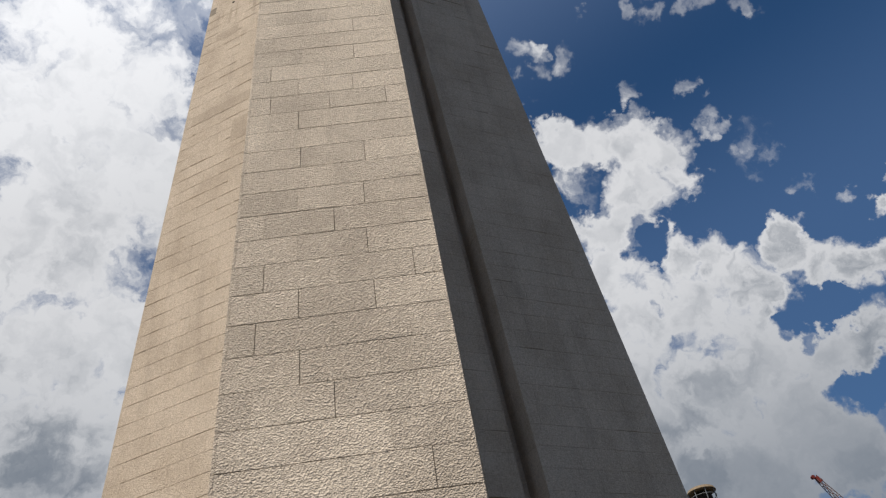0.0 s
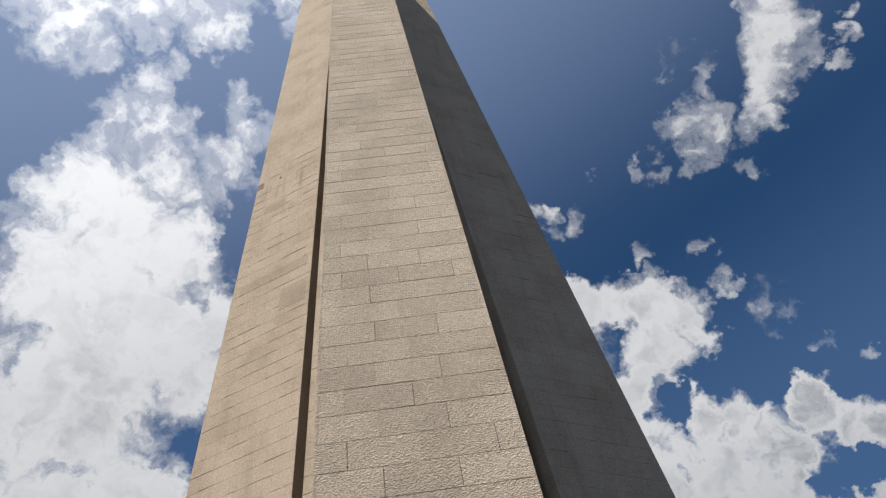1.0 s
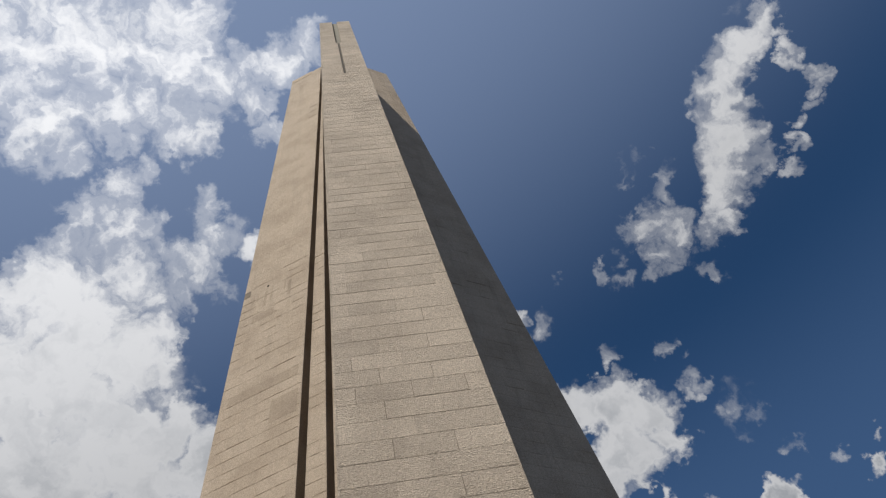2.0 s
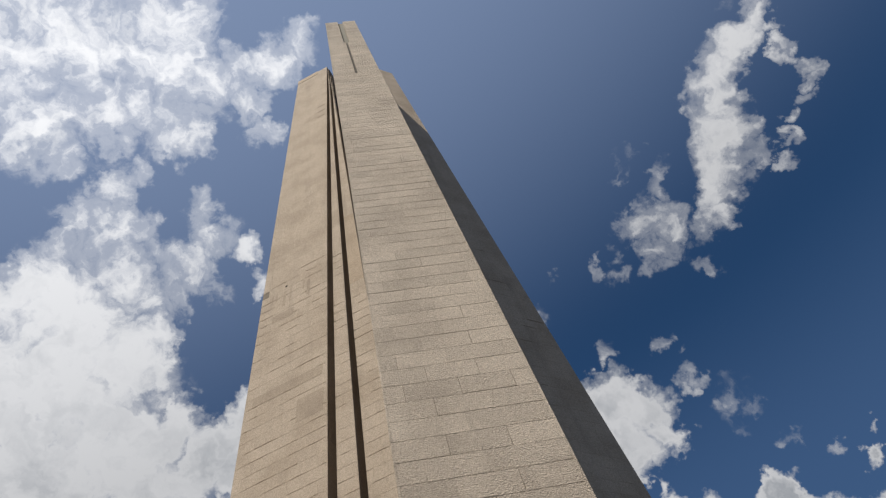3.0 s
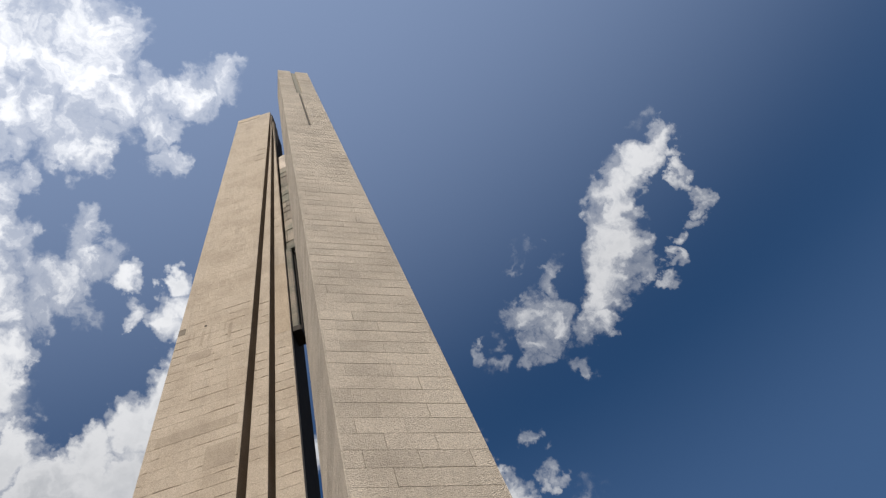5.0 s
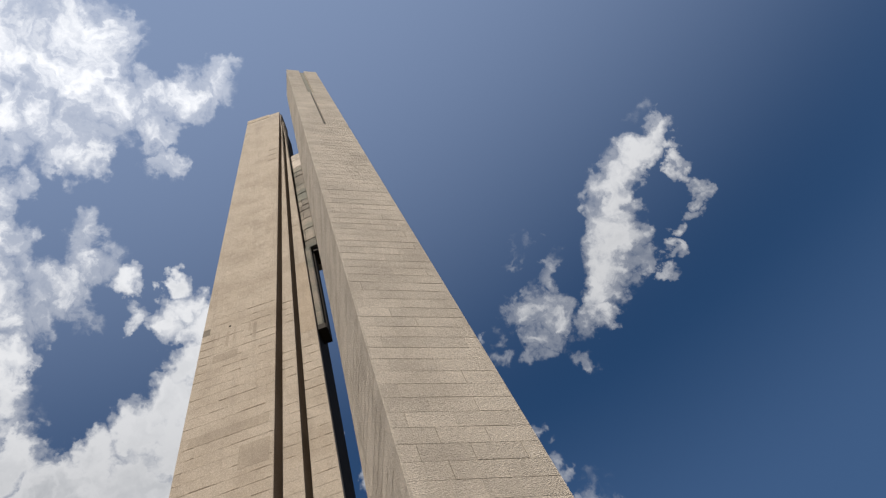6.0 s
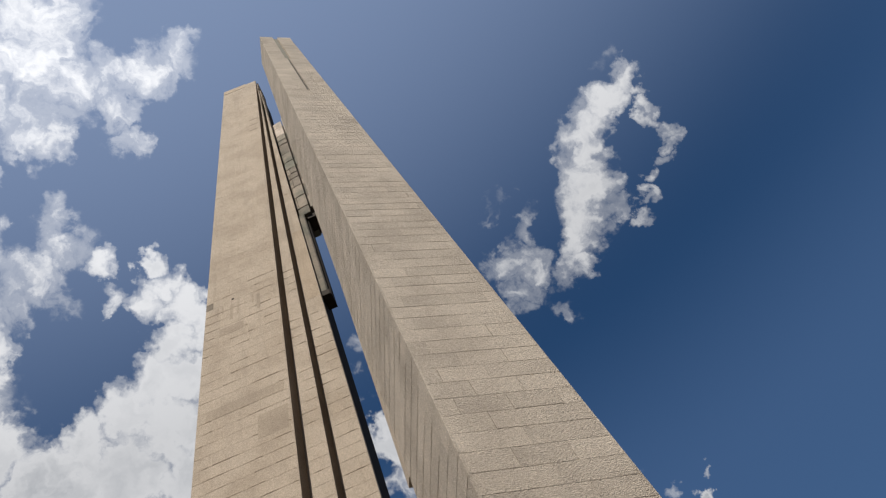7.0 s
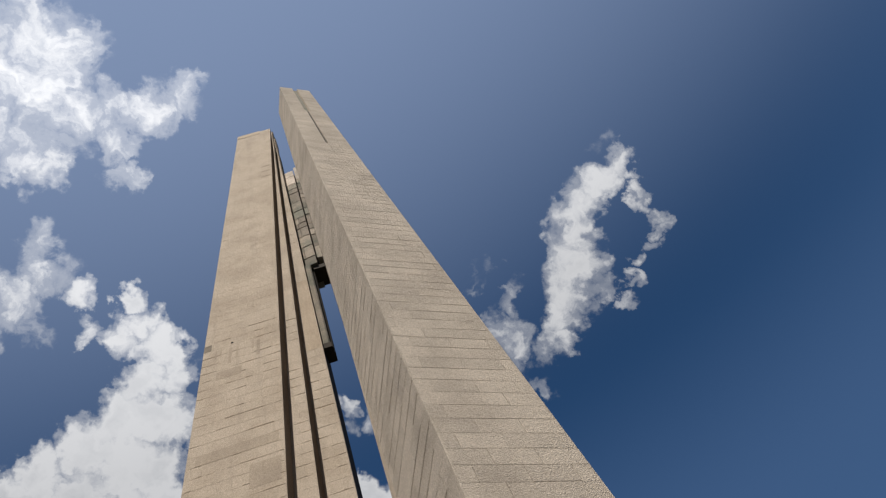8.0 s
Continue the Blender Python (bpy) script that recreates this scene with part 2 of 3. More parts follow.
# ---------------------------------------------------------------- materials
def stone(name, base, dark, rough_scale, bump, stain=0.35, pits=0.0, vary=0.12):
    """Dressed stone: tone per block, blotches, grain and a hammered relief, in metres."""
    mat = bpy.data.materials.new(name)
    mat.use_nodes = True
    nt = mat.node_tree
    N, link = nt.nodes.new, nt.links.new
    bsdf = nt.nodes["Principled BSDF"]
    bsdf.inputs["Roughness"].default_value = 0.9
    bsdf.inputs["Specular IOR Level"].default_value = 0.1
    geo, info = N("ShaderNodeNewGeometry"), N("ShaderNodeObjectInfo")

    def noise_node(scale, detail, rough=0.55):
        n = N("ShaderNodeTexNoise")
        link(geo.outputs["Position"], n.inputs["Vector"])
        n.inputs["Scale"].default_value, n.inputs["Detail"].default_value = scale, detail
        n.inputs["Roughness"].default_value = rough
        return n.outputs["Fac"]

    def mixc(fac, a, b, mode="MIX"):
        n = N("ShaderNodeMix")
        n.data_type, n.blend_type = "RGBA", mode
        for key, v in ((0, fac), (6, a), (7, b)):
            if isinstance(v, (int, float, tuple)):
                n.inputs[key].default_value = v
            else:
                link(v, n.inputs[key])
        return n.outputs[2]

    def ramp(v, a, b, lo=0.0, hi=1.0):
        n = N("ShaderNodeMapRange")
        n.interpolation_type = "SMOOTHSTEP"
        link(v, n.inputs["Value"])
        for k, x in (("From Min", a), ("From Max", b), ("To Min", lo), ("To Max", hi)):
            n.inputs[k].default_value = x
        return n.outputs["Result"]

    def add(a, b):
        n = N("ShaderNodeMath")
        link(a, n.inputs[0]), link(b, n.inputs[1])
        n.operation = "MULTIPLY"
        return n.outputs[0]

    # streaks run down the wall
    squash = N("ShaderNodeMapping")
    squash.inputs["Scale"].default_value = (2.2, 2.2, 0.16)
    link(geo.outputs["Position"], squash.inputs["Vector"])
    run = N("ShaderNodeTexNoise")
    link(squash.outputs[0], run.inputs["Vector"])
    run.inputs["Scale"].default_value, run.inputs["Detail"].default_value = 1.0, 5
    col = mixc(ramp(noise_node(0.55, 5), 0.38, 0.68), base, dark)
    col = mixc(ramp(run.outputs["Fac"], 0.52, 0.78, 0.0, stain), col, tuple(c * 0.62 for c in dark[:3]) + (1,))
    grain = ramp(noise_node(34, 4, 0.75), 0.25, 0.75, 0.7, 1.24)
    isl = ramp(geo.outputs["Random Per Island"], 0, 1, 1 - vary, 1 + vary)
    per = ramp(info.outputs["Random"], 0, 1, 1 - vary, 1 + vary)
    tone = N("ShaderNodeCombineColor")
    mottle = ramp(noise_node(13, 4, 0.6), 0.3, 0.7, 0.9, 1.08)
    k = add(add(add(grain, isl), per), mottle)
    for socket in tone.inputs:
        link(k, socket)
    col = mixc(1.0, col, tone.outputs[0], "MULTIPLY")
    link(col, bsdf.inputs["Base Color"])
    vor = N("ShaderNodeTexVoronoi")
    vor.feature = "F1"
    link(geo.outputs["Position"], vor.inputs["Vector"])
    vor.inputs["Scale"].default_value = rough_scale
    chips = N("ShaderNodeMath")
    chips.operation = "MULTIPLY_ADD"
    link(noise_node(rough_scale * 0.6, 2, 0.5), chips.inputs[0])
    chips.inputs[1].default_value = 1.0
    link(vor.outputs["Distance"], chips.inputs[2])
    b1 = N("ShaderNodeBump")
    b1.inputs["Strength"].default_value, b1.inputs["Distance"].default_value = min(1.0, bump), 0.045
    link(chips.outputs[0], b1.inputs["Height"])
    b2 = N("ShaderNodeBump")
    b2.inputs["Strength"].default_value, b2.inputs["Distance"].default_value = 0.7, 0.018
    link(noise_node(rough_scale * 2.3, 5, 0.65), b2.inputs["Height"])
    link(b1.outputs[0], b2.inputs["Normal"])
    link(b2.outputs[0], bsdf.inputs["Normal"])
    return mat


def plain(name, col, rough=0.7, metal=0.0, spread=0.2):
    mat = bpy.data.materials.new(name)
    mat.use_nodes = True
    nt = mat.node_tree
    bsdf = nt.nodes["Principled BSDF"]
    bsdf.inputs["Roughness"].default_value, bsdf.inputs["Metallic"].default_value = rough, metal
    bsdf.inputs["Specular IOR Level"].default_value = 0.15
    geo, n, r = (nt.nodes.new(k) for k in ("ShaderNodeNewGeometry", "ShaderNodeTexNoise", "ShaderNodeValToRGB"))
    nt.links.new(geo.outputs["Position"], n.inputs["Vector"])
    n.inputs["Scale"].default_value, n.inputs["Detail"].default_value = 3.0, 6
    r.color_ramp.elements[0].position, r.color_ramp.elements[1].position = 0.3, 0.7
    r.color_ramp.elements[0].color = tuple(c * (1 - spread) for c in col) + (1,)
    r.color_ramp.elements[1].color = tuple(min(1, c * (1 + spread)) for c in col) + (1,)
    nt.links.new(n.outputs["Fac"], r.inputs[0])
    nt.links.new(r.outputs[0], bsdf.inputs["Base Color"])
    return mat


HAMMERED = stone("hammered_stone", (0.53, 0.449, 0.366, 1), (0.445, 0.374, 0.303, 1), 37.0, 0.68, 0.10, vary=0.07)
RENDERED = stone("washed_stone", (0.525, 0.43, 0.337, 1), (0.45, 0.362, 0.277, 1), 30.0, 0.35, 0.3, vary=0.022)
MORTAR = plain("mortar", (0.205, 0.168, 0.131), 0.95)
# near-black for dark parts, and wherever shade is put into the colour
DARK = plain("dark_metal_and_shade", (0.034, 0.025, 0.019), 0.9)
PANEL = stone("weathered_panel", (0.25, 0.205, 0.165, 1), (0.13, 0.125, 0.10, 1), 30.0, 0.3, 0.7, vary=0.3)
PALE = stone("pale_sunlit_panel", (0.54, 0.455, 0.39, 1), (0.32, 0.275, 0.225, 1), 30.0, 0.3, 0.4, vary=0.15)
PAVING = plain("paving", (0.043, 0.042, 0.037), 0.9, spread=0.3)
GRILLE = plain("weathered_grille", (0.123, 0.111, 0.082), 0.8)
RUST = plain("worn_red_oxide", (0.131, 0.082, 0.07), 0.7)
STEEL = plain("grey_steel", (0.205, 0.205, 0.205), 0.5, 0.6)
RED = plain("red_paint", (0.13, 0.022, 0.016), 0.6)
PATCH = stone("repair_mortar", (0.445, 0.36, 0.275, 1), (0.38, 0.305, 0.235, 1), 30.0, 0.3, 0.4, vary=0.03)
OCHRE = stone("iron_stained_stone", (0.49, 0.385, 0.285, 1), (0.43, 0.335, 0.245, 1), 30.0, 0.3, 0.3, vary=0.03)
TAN = plain("tan_cladding", (0.164, 0.123, 0.082), 0.8)


# ---------------------------------------------------------------- helpers
def part(name, bm, material, parent=None, label=""):
    me = bpy.data.meshes.new(name)
    bm.to_mesh(me)
    bm.free()
    me.materials.append(material)
    ob = new(name, me)
    ob.parent = parent
    if label:
        tagged(ob, label)
    return ob


def loft(rings):
    """A closed solid through rings of equally many points, bottom to top."""
    bm = bmesh.new()
    vs = [[bm.verts.new(p) for p in ring] for ring in rings]
    n = len(vs[0])
    for a, b in zip(vs, vs[1:]):
        for k in range(n):
            bm.faces.new((a[k], a[(k + 1) % n], b[(k + 1) % n], b[k]))
    bm.faces.new(vs[0][::-1])
    bm.faces.new(vs[-1])
    bmesh.ops.recalc_face_normals(bm, faces=bm.faces)
    return bm


def tube(points, r, n=6):
    bm = bmesh.new()
    for a, b in zip(points, points[1:]):
        a, b = Vector(a), Vector(b)
        m = (b - a).to_track_quat("Z", "Y").to_matrix().to_4x4()
        bmesh.ops.create_cone(bm, cap_ends=True, segments=n, radius1=r, radius2=r, depth=(b - a).length, matrix=Matrix.Translation((a + b) / 2) @ m)
    return bm


# ---------------------------------------------------------------- the monument's lines
EYE = 1.95                      # the height at which the widths below are taken
TOP_A, TOP_B = 65.9 + EYE, 67.16 + EYE
COURSE, FIRST = 0.627, 13.1636 + EYE - 24 * 0.627
TH_A, TH_B = 0.0768, -0.4114    # how the flanks of the front pillar and the faces of the side pillars turn


def front_edge(side, z):
    h = z - EYE
    return Vector((side * (1.760 - 0.00857 * h), -(12.634 - 0.0992 * h), z))


def front_in(side):
    return Vector((-side * math.sin(TH_A), math.cos(TH_A), 0))


def wing_edge(side, z):
    h = z - EYE
    return Vector((side * (8.4275 - 0.0654 * h), -(1.1648 - 0.00252 * h), z))


def wing_in(side):
    return Vector((-side * math.cos(TH_B), math.sin(TH_B), 0))


def wing_back(side):
    return Vector((side * math.sin(TH_B), math.cos(TH_B), 0))


# distances along a flank at which the steps stand
def step_1(z): return 4.447 - 0.0247 * (z - EYE)
def step_2(z): return 6.009 - 0.0463 * (z - EYE)
def step_3(z): return 7.805 - 0.0725 * (z - EYE)
def front_1(z): return 4.55 - 0.036 * (z - EYE)
# widths of the two grooves
def groove_1(z): return 0.42 - 0.0034 * (z - EYE)
def groove_2(z): return 0.29 - 0.0016 * (z - EYE)


SKIN = 0.03     # how far the blocks stand proud of the core
shared = {}


def block_mesh(quad, depth=0.05, bevel=0.004):
    """One block on the quad's plane, in the frame of its first corner; alike blocks share a mesh."""
    bl, br, tr, tl = quad
    u = (br - bl).normalized()
    n = u.cross(tl - bl).normalized()
    v = n.cross(u)
    m = Matrix((u, v, n)).transposed().to_4x4()
    m.translation = bl
    loc = [((p - bl).dot(u), (p - bl).dot(v)) for p in quad]
    key = tuple(round(c, 3) for p in loc for c in p)
    if key not in shared:
        cx, cy = sum(p[0] for p in loc) / 4, sum(p[1] for p in loc) / 4
        inner = [(x + math.copysign(bevel, cx - x), y + math.copysign(bevel, cy - y)) for x, y in loc]
        vs = [(x, y, -depth) for x, y in loc] + [(x, y, -bevel) for x, y in loc] + [(x, y, 0) for x, y in inner]
        fs = [(8, 9, 10, 11)]
        for k in range(4):
            j = (k + 1) % 4
            fs += [(k, j, 4 + j, 4 + k), (4 + k, 4 + j, 8 + j, 8 + k)]
        me = bpy.data.meshes.new("block")
        me.from_pydata(vs, [], fs)
        shared[key] = me
    return shared[key], m


def course_quads(left, right, z0, z1, seed, length=1.18, ref=0.5, gap=0.012, side_gap=0.0075, open_share=0.38, high_share=0.3, bare=47.0, rising=0.0, odd=0.0, patchy=0.5, tight=0.0016):
    """Quads of a coursed face between two slanting edges, bottom to top."""
    rnd = random.Random(seed)
    k = math.floor((z0 - FIRST) / COURSE)
    while FIRST + k * COURSE < z1 - 0.05:
        za, zb = max(z0, FIRST + k * COURSE), min(z1, FIRST + (k + 1) * COURSE)
        if zb - za > 0.08:
            la, ra, lb, rb = left(za), right(za), left(zb - 0.002), right(zb - 0.002)
            wa, wb = (ra - la).length, (rb - lb).length
            ua, ub = (ra - la) / wa, (rb - lb) / wb
            cuts, s = [], -8 * length + (0 if k % 2 else length / 2) + rnd.uniform(-0.03, 0.03)
            while s < 12:
                if -wa * ref + 0.22 < s < wa * (1 - ref) - 0.22 and -wb * ref + 0.15 < s < wb * (1 - ref) - 0.15:
                    cuts.append(s)
                s += length * rnd.uniform(0.97, 1.03) if rnd.random() > odd else length / 2
            A = [0.0] + [c + wa * ref for c in cuts] + [wa]
            B = [0.0] + [c + wb * ref for c in cuts] + [wb]
            # upright joints: most are pressed shut, some stand open
            open_up = 0.45 - 0.37 * min(1.0, max(0.0, (za - 12) / 14))
            slots = [side_gap if rnd.random() < open_up else 0.0016 for _ in A]
            for i in range(len(A) - 1):
                e0, e1 = (0 if i == 0 else slots[i] / 2), (0 if i == len(A) - 2 else slots[i + 1] / 2)
                # bed joints are raked out over a whole block, or run out towards one end
                wide = gap * min(2.4, 0.75 + max(0.0, za - 10) / 13) * rnd.uniform(0.7, 1.25)
                share = high_share if za > EYE + bare else open_share + rising * min(1.0, max(0.0, (za - 10) / 18))
                low = [tight, tight]
                if rnd.random() < share:
                    low = [wide, wide]
                    if rnd.random() < patchy:
                        low[rnd.randrange(2)] = tight
                lift_l, lift_r = low[0] / (zb - za), low[1] / (zb - za)
                p, q, r, t = la + ua * (A[i] + e0), la + ua * (A[i + 1] - e1), lb + ub * (B[i + 1] - e1), lb + ub * (B[i] + e0)
                worn = [Vector((0, 0, rnd.uniform(-0.0025, 0.0025))) for _ in range(4)]
                yield k, [c + w for c, w in zip((p.lerp(t, lift_l), q.lerp(r, lift_r), r, t), worn)]
        k += 1


def clad(parent, quads, material, singles):
    """Blocks as parts of their own up to that many; the rest in one mesh."""
    rest_v, rest_f = [], []
    for n, (k, quad) in enumerate(quads):
        me, m = block_mesh(quad)
        if n < singles:
            if not me.materials:
                me.materials.append(material)
            ob = new("block", me)
            ob.parent = parent
            ob.matrix_basis = m
        else:
            base = len(rest_v)
            rest_v += [m @ v.co for v in me.vertices]
            rest_f += [[base + i for i in p.vertices] for p in me.polygons]
    if rest_v:
        me = bpy.data.meshes.new("upper_blocks")
        me.from_pydata(rest_v, [], rest_f)
        me.materials.append(material)
        ob = new("upper_blocks", me)
        ob.parent = parent
        tagged(ob, kind="stuff")


def thing(name, label, category, group=""):
    return tagged(new(name), label, category, group)


# ---------------------------------------------------------------- ground
bm = bmesh.new()
bmesh.ops.create_grid(bm, x_segments=8, y_segments=8, size=2500)
tagged(part("ground", bm, PAVING), "level dark grey-brown paving round the tall monument", "ground", kind="structure")


# ---------------------------------------------------------------- front pillar
SLIT_LOW, SLIT_MID, SLIT_N, SLIT_W = EYE + 45.5, EYE + 56.0, 0.07, 0.20


def front_pillar():
    root = thing("memorial_pillar", "tall tapering front pillar of hammered beige stone blocks, slit near its top", "pillar", "pillars of the monument")

    def slit(half):
        return lambda z: Vector((half, front_edge(1, z).y, z))

    def prism(x0, x1, d0, d1, z0, z1, name, material=MORTAR):
        def ring(z):
            y = front_edge(1, z).y
            a, b = x0(z), x1(z)
            t = math.tan(TH_A)
            ta = t if a < -0.3 else 0
            tb = t if b > 0.3 else 0
            return [(a + ta * d0(z), y + d0(z), z), (b - tb * d0(z), y + d0(z), z), (b - tb * d1(z), y + d1(z), z), (a + ta * d1(z), y + d1(z), z)]
        return part(name, loft([ring(z0), ring((z0 + z1) / 2), ring(z1)]), material, root)

    half = lambda z, less=SKIN: front_edge(1, z).x - less
    front, back = (lambda z: SKIN), front_1
    prism(lambda z: -half(z), half, front, back, 0, SLIT_LOW, "core")
    # the narrow slit gets a shallow near-black filler in place of deep shade
    for z0, z1, s, deep, fill in ((SLIT_LOW, SLIT_MID, SLIT_N, 0.06, DARK), (SLIT_MID, TOP_A, SLIT_W, 0.16, GRILLE)):
        prism(lambda z: -half(z), lambda z: -s, front, back, z0, z1, "core", RENDERED)
        prism(lambda z: s, half, front, back, z0, z1, "core", RENDERED)
        prism(lambda z: -s, lambda z: s, lambda z: deep, back, z0, z1, "slit_back", fill)
    # a fin runs up both flanks from a free lower end
    fin = lambda z: max(front_1(z) + 0.02, 4.63 - 0.078 * (z - EYE - 15.4))
    for side in (-1, 1):
        def ring(z):
            e, into = front_edge(side, z) - Vector((side * 0.05, 0, 0)), front_in(side)
            a, c = e + into * (front_1(z) - 0.05), e + into * fin(z)
            return [a, c, c - Vector((side * 0.5, 0, 0)), a - Vector((side * 0.5, 0, 0))]
        part("fin", loft([ring(EYE + h) for h in (15.4, 30.9)]), RENDERED, root)

        def bead(z):
            e, into = front_edge(side, z) - Vector((side * 0.04, 0, 0)), front_in(side)
            a, c = e + into * (front_1(z) - 0.05), e + into * (front_1(z) + 0.14)
            return [a, c, c - Vector((side * 0.2, 0, 0)), a - Vector((side * 0.2, 0, 0))]
        part("edge_bead", loft([bead(EYE + h) for h in (27.5, 44.0)]), DARK, root, "thin dark bead on the inner edge")
    L, R = (lambda z: front_edge(-1, z)), (lambda z: front_edge(1, z))
    quads = list(course_quads(L, R, 0, SLIT_LOW, 3, open_share=0.46, gap=0.0105, side_gap=0.01, rising=0.36, patchy=0.5, tight=0.0032))
    for z0, z1, s in ((SLIT_LOW, SLIT_MID, SLIT_N), (SLIT_MID, TOP_A, SLIT_W)):
        quads += list(course_quads(L, slit(-s), z0, z1, 5, ref=1.0))
        quads += list(course_quads(slit(s), R, z0, z1, 7, ref=0.0))
    quads.sort(key=lambda q: q[0])
    flank = lambda side: (lambda z: front_edge(side, z) + front_in(side) * front_1(z))
    west = list(course_quads(flank(-1), L, 0, TOP_A, 9, ref=1.0, gap=0.026, open_share=0.85, patchy=0.15))
    east = list(course_quads(R, flank(1), 0, TOP_A, 11, ref=0.0))
    return root, [(quads, HAMMERED, 300), (west, HAMMERED, 0), (east, HAMMERED, 0)]


# ---------------------------------------------------------------- side pillars
WING_DEPTHS = {-1: 2.3, 1: 1.3}


def wing_pillar(side):
    label = "tapering washed beige stone pillar with " + ("two dark grooves, sunlit" if side < 0 else "one groove, shaded by its neighbour")
    root = thing("memorial_pillar", label, "pillar", "pillars of the monument")
    into, back, deep = wing_in(side), wing_back(side), WING_DEPTHS[side]

    def prism(s0, s1, d0, d1, z0, z1, name, material):
        def ring(z):
            e = wing_edge(side, z)
            return [e + into * s0(z) + back * d0, e + into * s1(z) + back * d0, e + into * s1(z) + back * d1, e + into * s0(z) + back * d1]
        return part(name, loft([ring(z0), ring((z0 + z1) / 2), ring(z1)]), material, root)

    zero = lambda z: SKIN
    sunk, rib_d = 0.9, (0.0 if side < 0 else 0.5)
    prism(zero, lambda z: step_1(z) - SKIN, SKIN, deep, 0, TOP_B, "core", MORTAR)
    low, high = EYE + 7.45, EYE + 17.05
    rib_1, rib_2 = (lambda z: step_1(z) + groove_1(z)), (lambda z: step_2(z) + groove_2(z))
    last = step_3 if side < 0 else step_2
    prism(lambda z: step_1(z) - 0.1, lambda z: last(z) - SKIN, sunk, deep - 0.1, low, TOP_B - 3.0, "groove_back", RENDERED)
    prism(lambda z: rib_1(z) + SKIN, lambda z: step_2(z) - SKIN, rib_d + SKIN, sunk + 0.02, low, TOP_B - 1.2, "rib", MORTAR)
    if side < 0:
        prism(lambda z: rib_2(z) + SKIN, lambda z: step_3(z) - SKIN, 0.06 + SKIN, 0.92, high, TOP_B - 3.0, "rib", MORTAR)
    quads = []
    for s0, s1, d, z0, z1, seed in ((lambda z: 0.0, step_1, 0, 0, TOP_B, 21), (rib_1, step_2, rib_d, low, TOP_B - 1.2, 22), (rib_2, step_3, 0.06, high, TOP_B - 3.0, 23))[:3 if side < 0 else 2]:
        a = lambda z, s=s0, d=d: wing_edge(side, z) + into * s(z) + back * d
        b = lambda z, s=s1, d=d: wing_edge(side, z) + into * s(z) + back * d
        edges = (a, b) if side < 0 else (b, a)
        quads += list(course_quads(*edges, z0, z1, seed, length=0.8, ref=1.0 if side < 0 else 0.0, gap=0.016, side_gap=0.003, open_share=0.5 if side < 0 else 0.07, high_share=0.05, bare=35.0, odd=0.3, patchy=0.9))
    if side < 0:
        # near-black skin: the shade on the inner end is put into its colour
        prism(lambda z: step_3(z) - SKIN - 0.004, step_3, 0.30, deep - 0.12, high, TOP_B - 3.0, "end_shade", DARK)
    # cheeks of the grooves and the inner end
    for s, d0, d1, z0, z1 in ((step_1, 0.0, sunk - 0.01, 0, TOP_B), (step_2, rib_d, sunk - 0.01, low, TOP_B - 1.2), (step_3, 0.06, 0.30, high, TOP_B - 3.0))[:3 if side < 0 else 2]:
        a = lambda z, s=s, d=d0: wing_edge(side, z) + into * s(z) + back * d
        b = lambda z, s=s, d=d1: wing_edge(side, z) + into * s(z) + back * d
        edges = (a, b) if side < 0 else (b, a)
        quads += list(course_quads(*edges, z0, z1, 25, length=3.0))
    quads.sort(key=lambda q: q[0])
    return root, [(quads, RENDERED, 300)]


pillars = [front_pillar(), wing_pillar(-1), wing_pillar(1)]


# ---------------------------------------------------------------- between the pillars
def wing_point(side, s, d, z):
    return wing_edge(side, z) + wing_in(side) * s + wing_back(side) * d


def hanging_rib():
    root = thing("hanging_rib", "slim pale rib with a dark foot beside a pillar's inner edge", "rib")

    def strip(s0, s1, d0, d1, z0, z1):
        rings = []
        for z in (z0, (z0 + z1) / 2, z1):
            a, b = step_3(z) + s0, step_3(z) + s1
            rings.append([wing_point(-1, s, d, z) for s, d in ((a, d0), (b - 0.06, d0), (b, d0 + 0.06), (b, d1), (a, d1))])
        return loft(rings)

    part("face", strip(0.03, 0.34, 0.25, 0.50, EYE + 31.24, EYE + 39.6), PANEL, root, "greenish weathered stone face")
    # the near-black channel and foot also carry the rib's underside shade in their colour
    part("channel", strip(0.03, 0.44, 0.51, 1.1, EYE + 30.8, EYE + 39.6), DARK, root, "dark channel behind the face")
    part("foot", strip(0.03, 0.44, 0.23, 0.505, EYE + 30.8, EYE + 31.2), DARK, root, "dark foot")


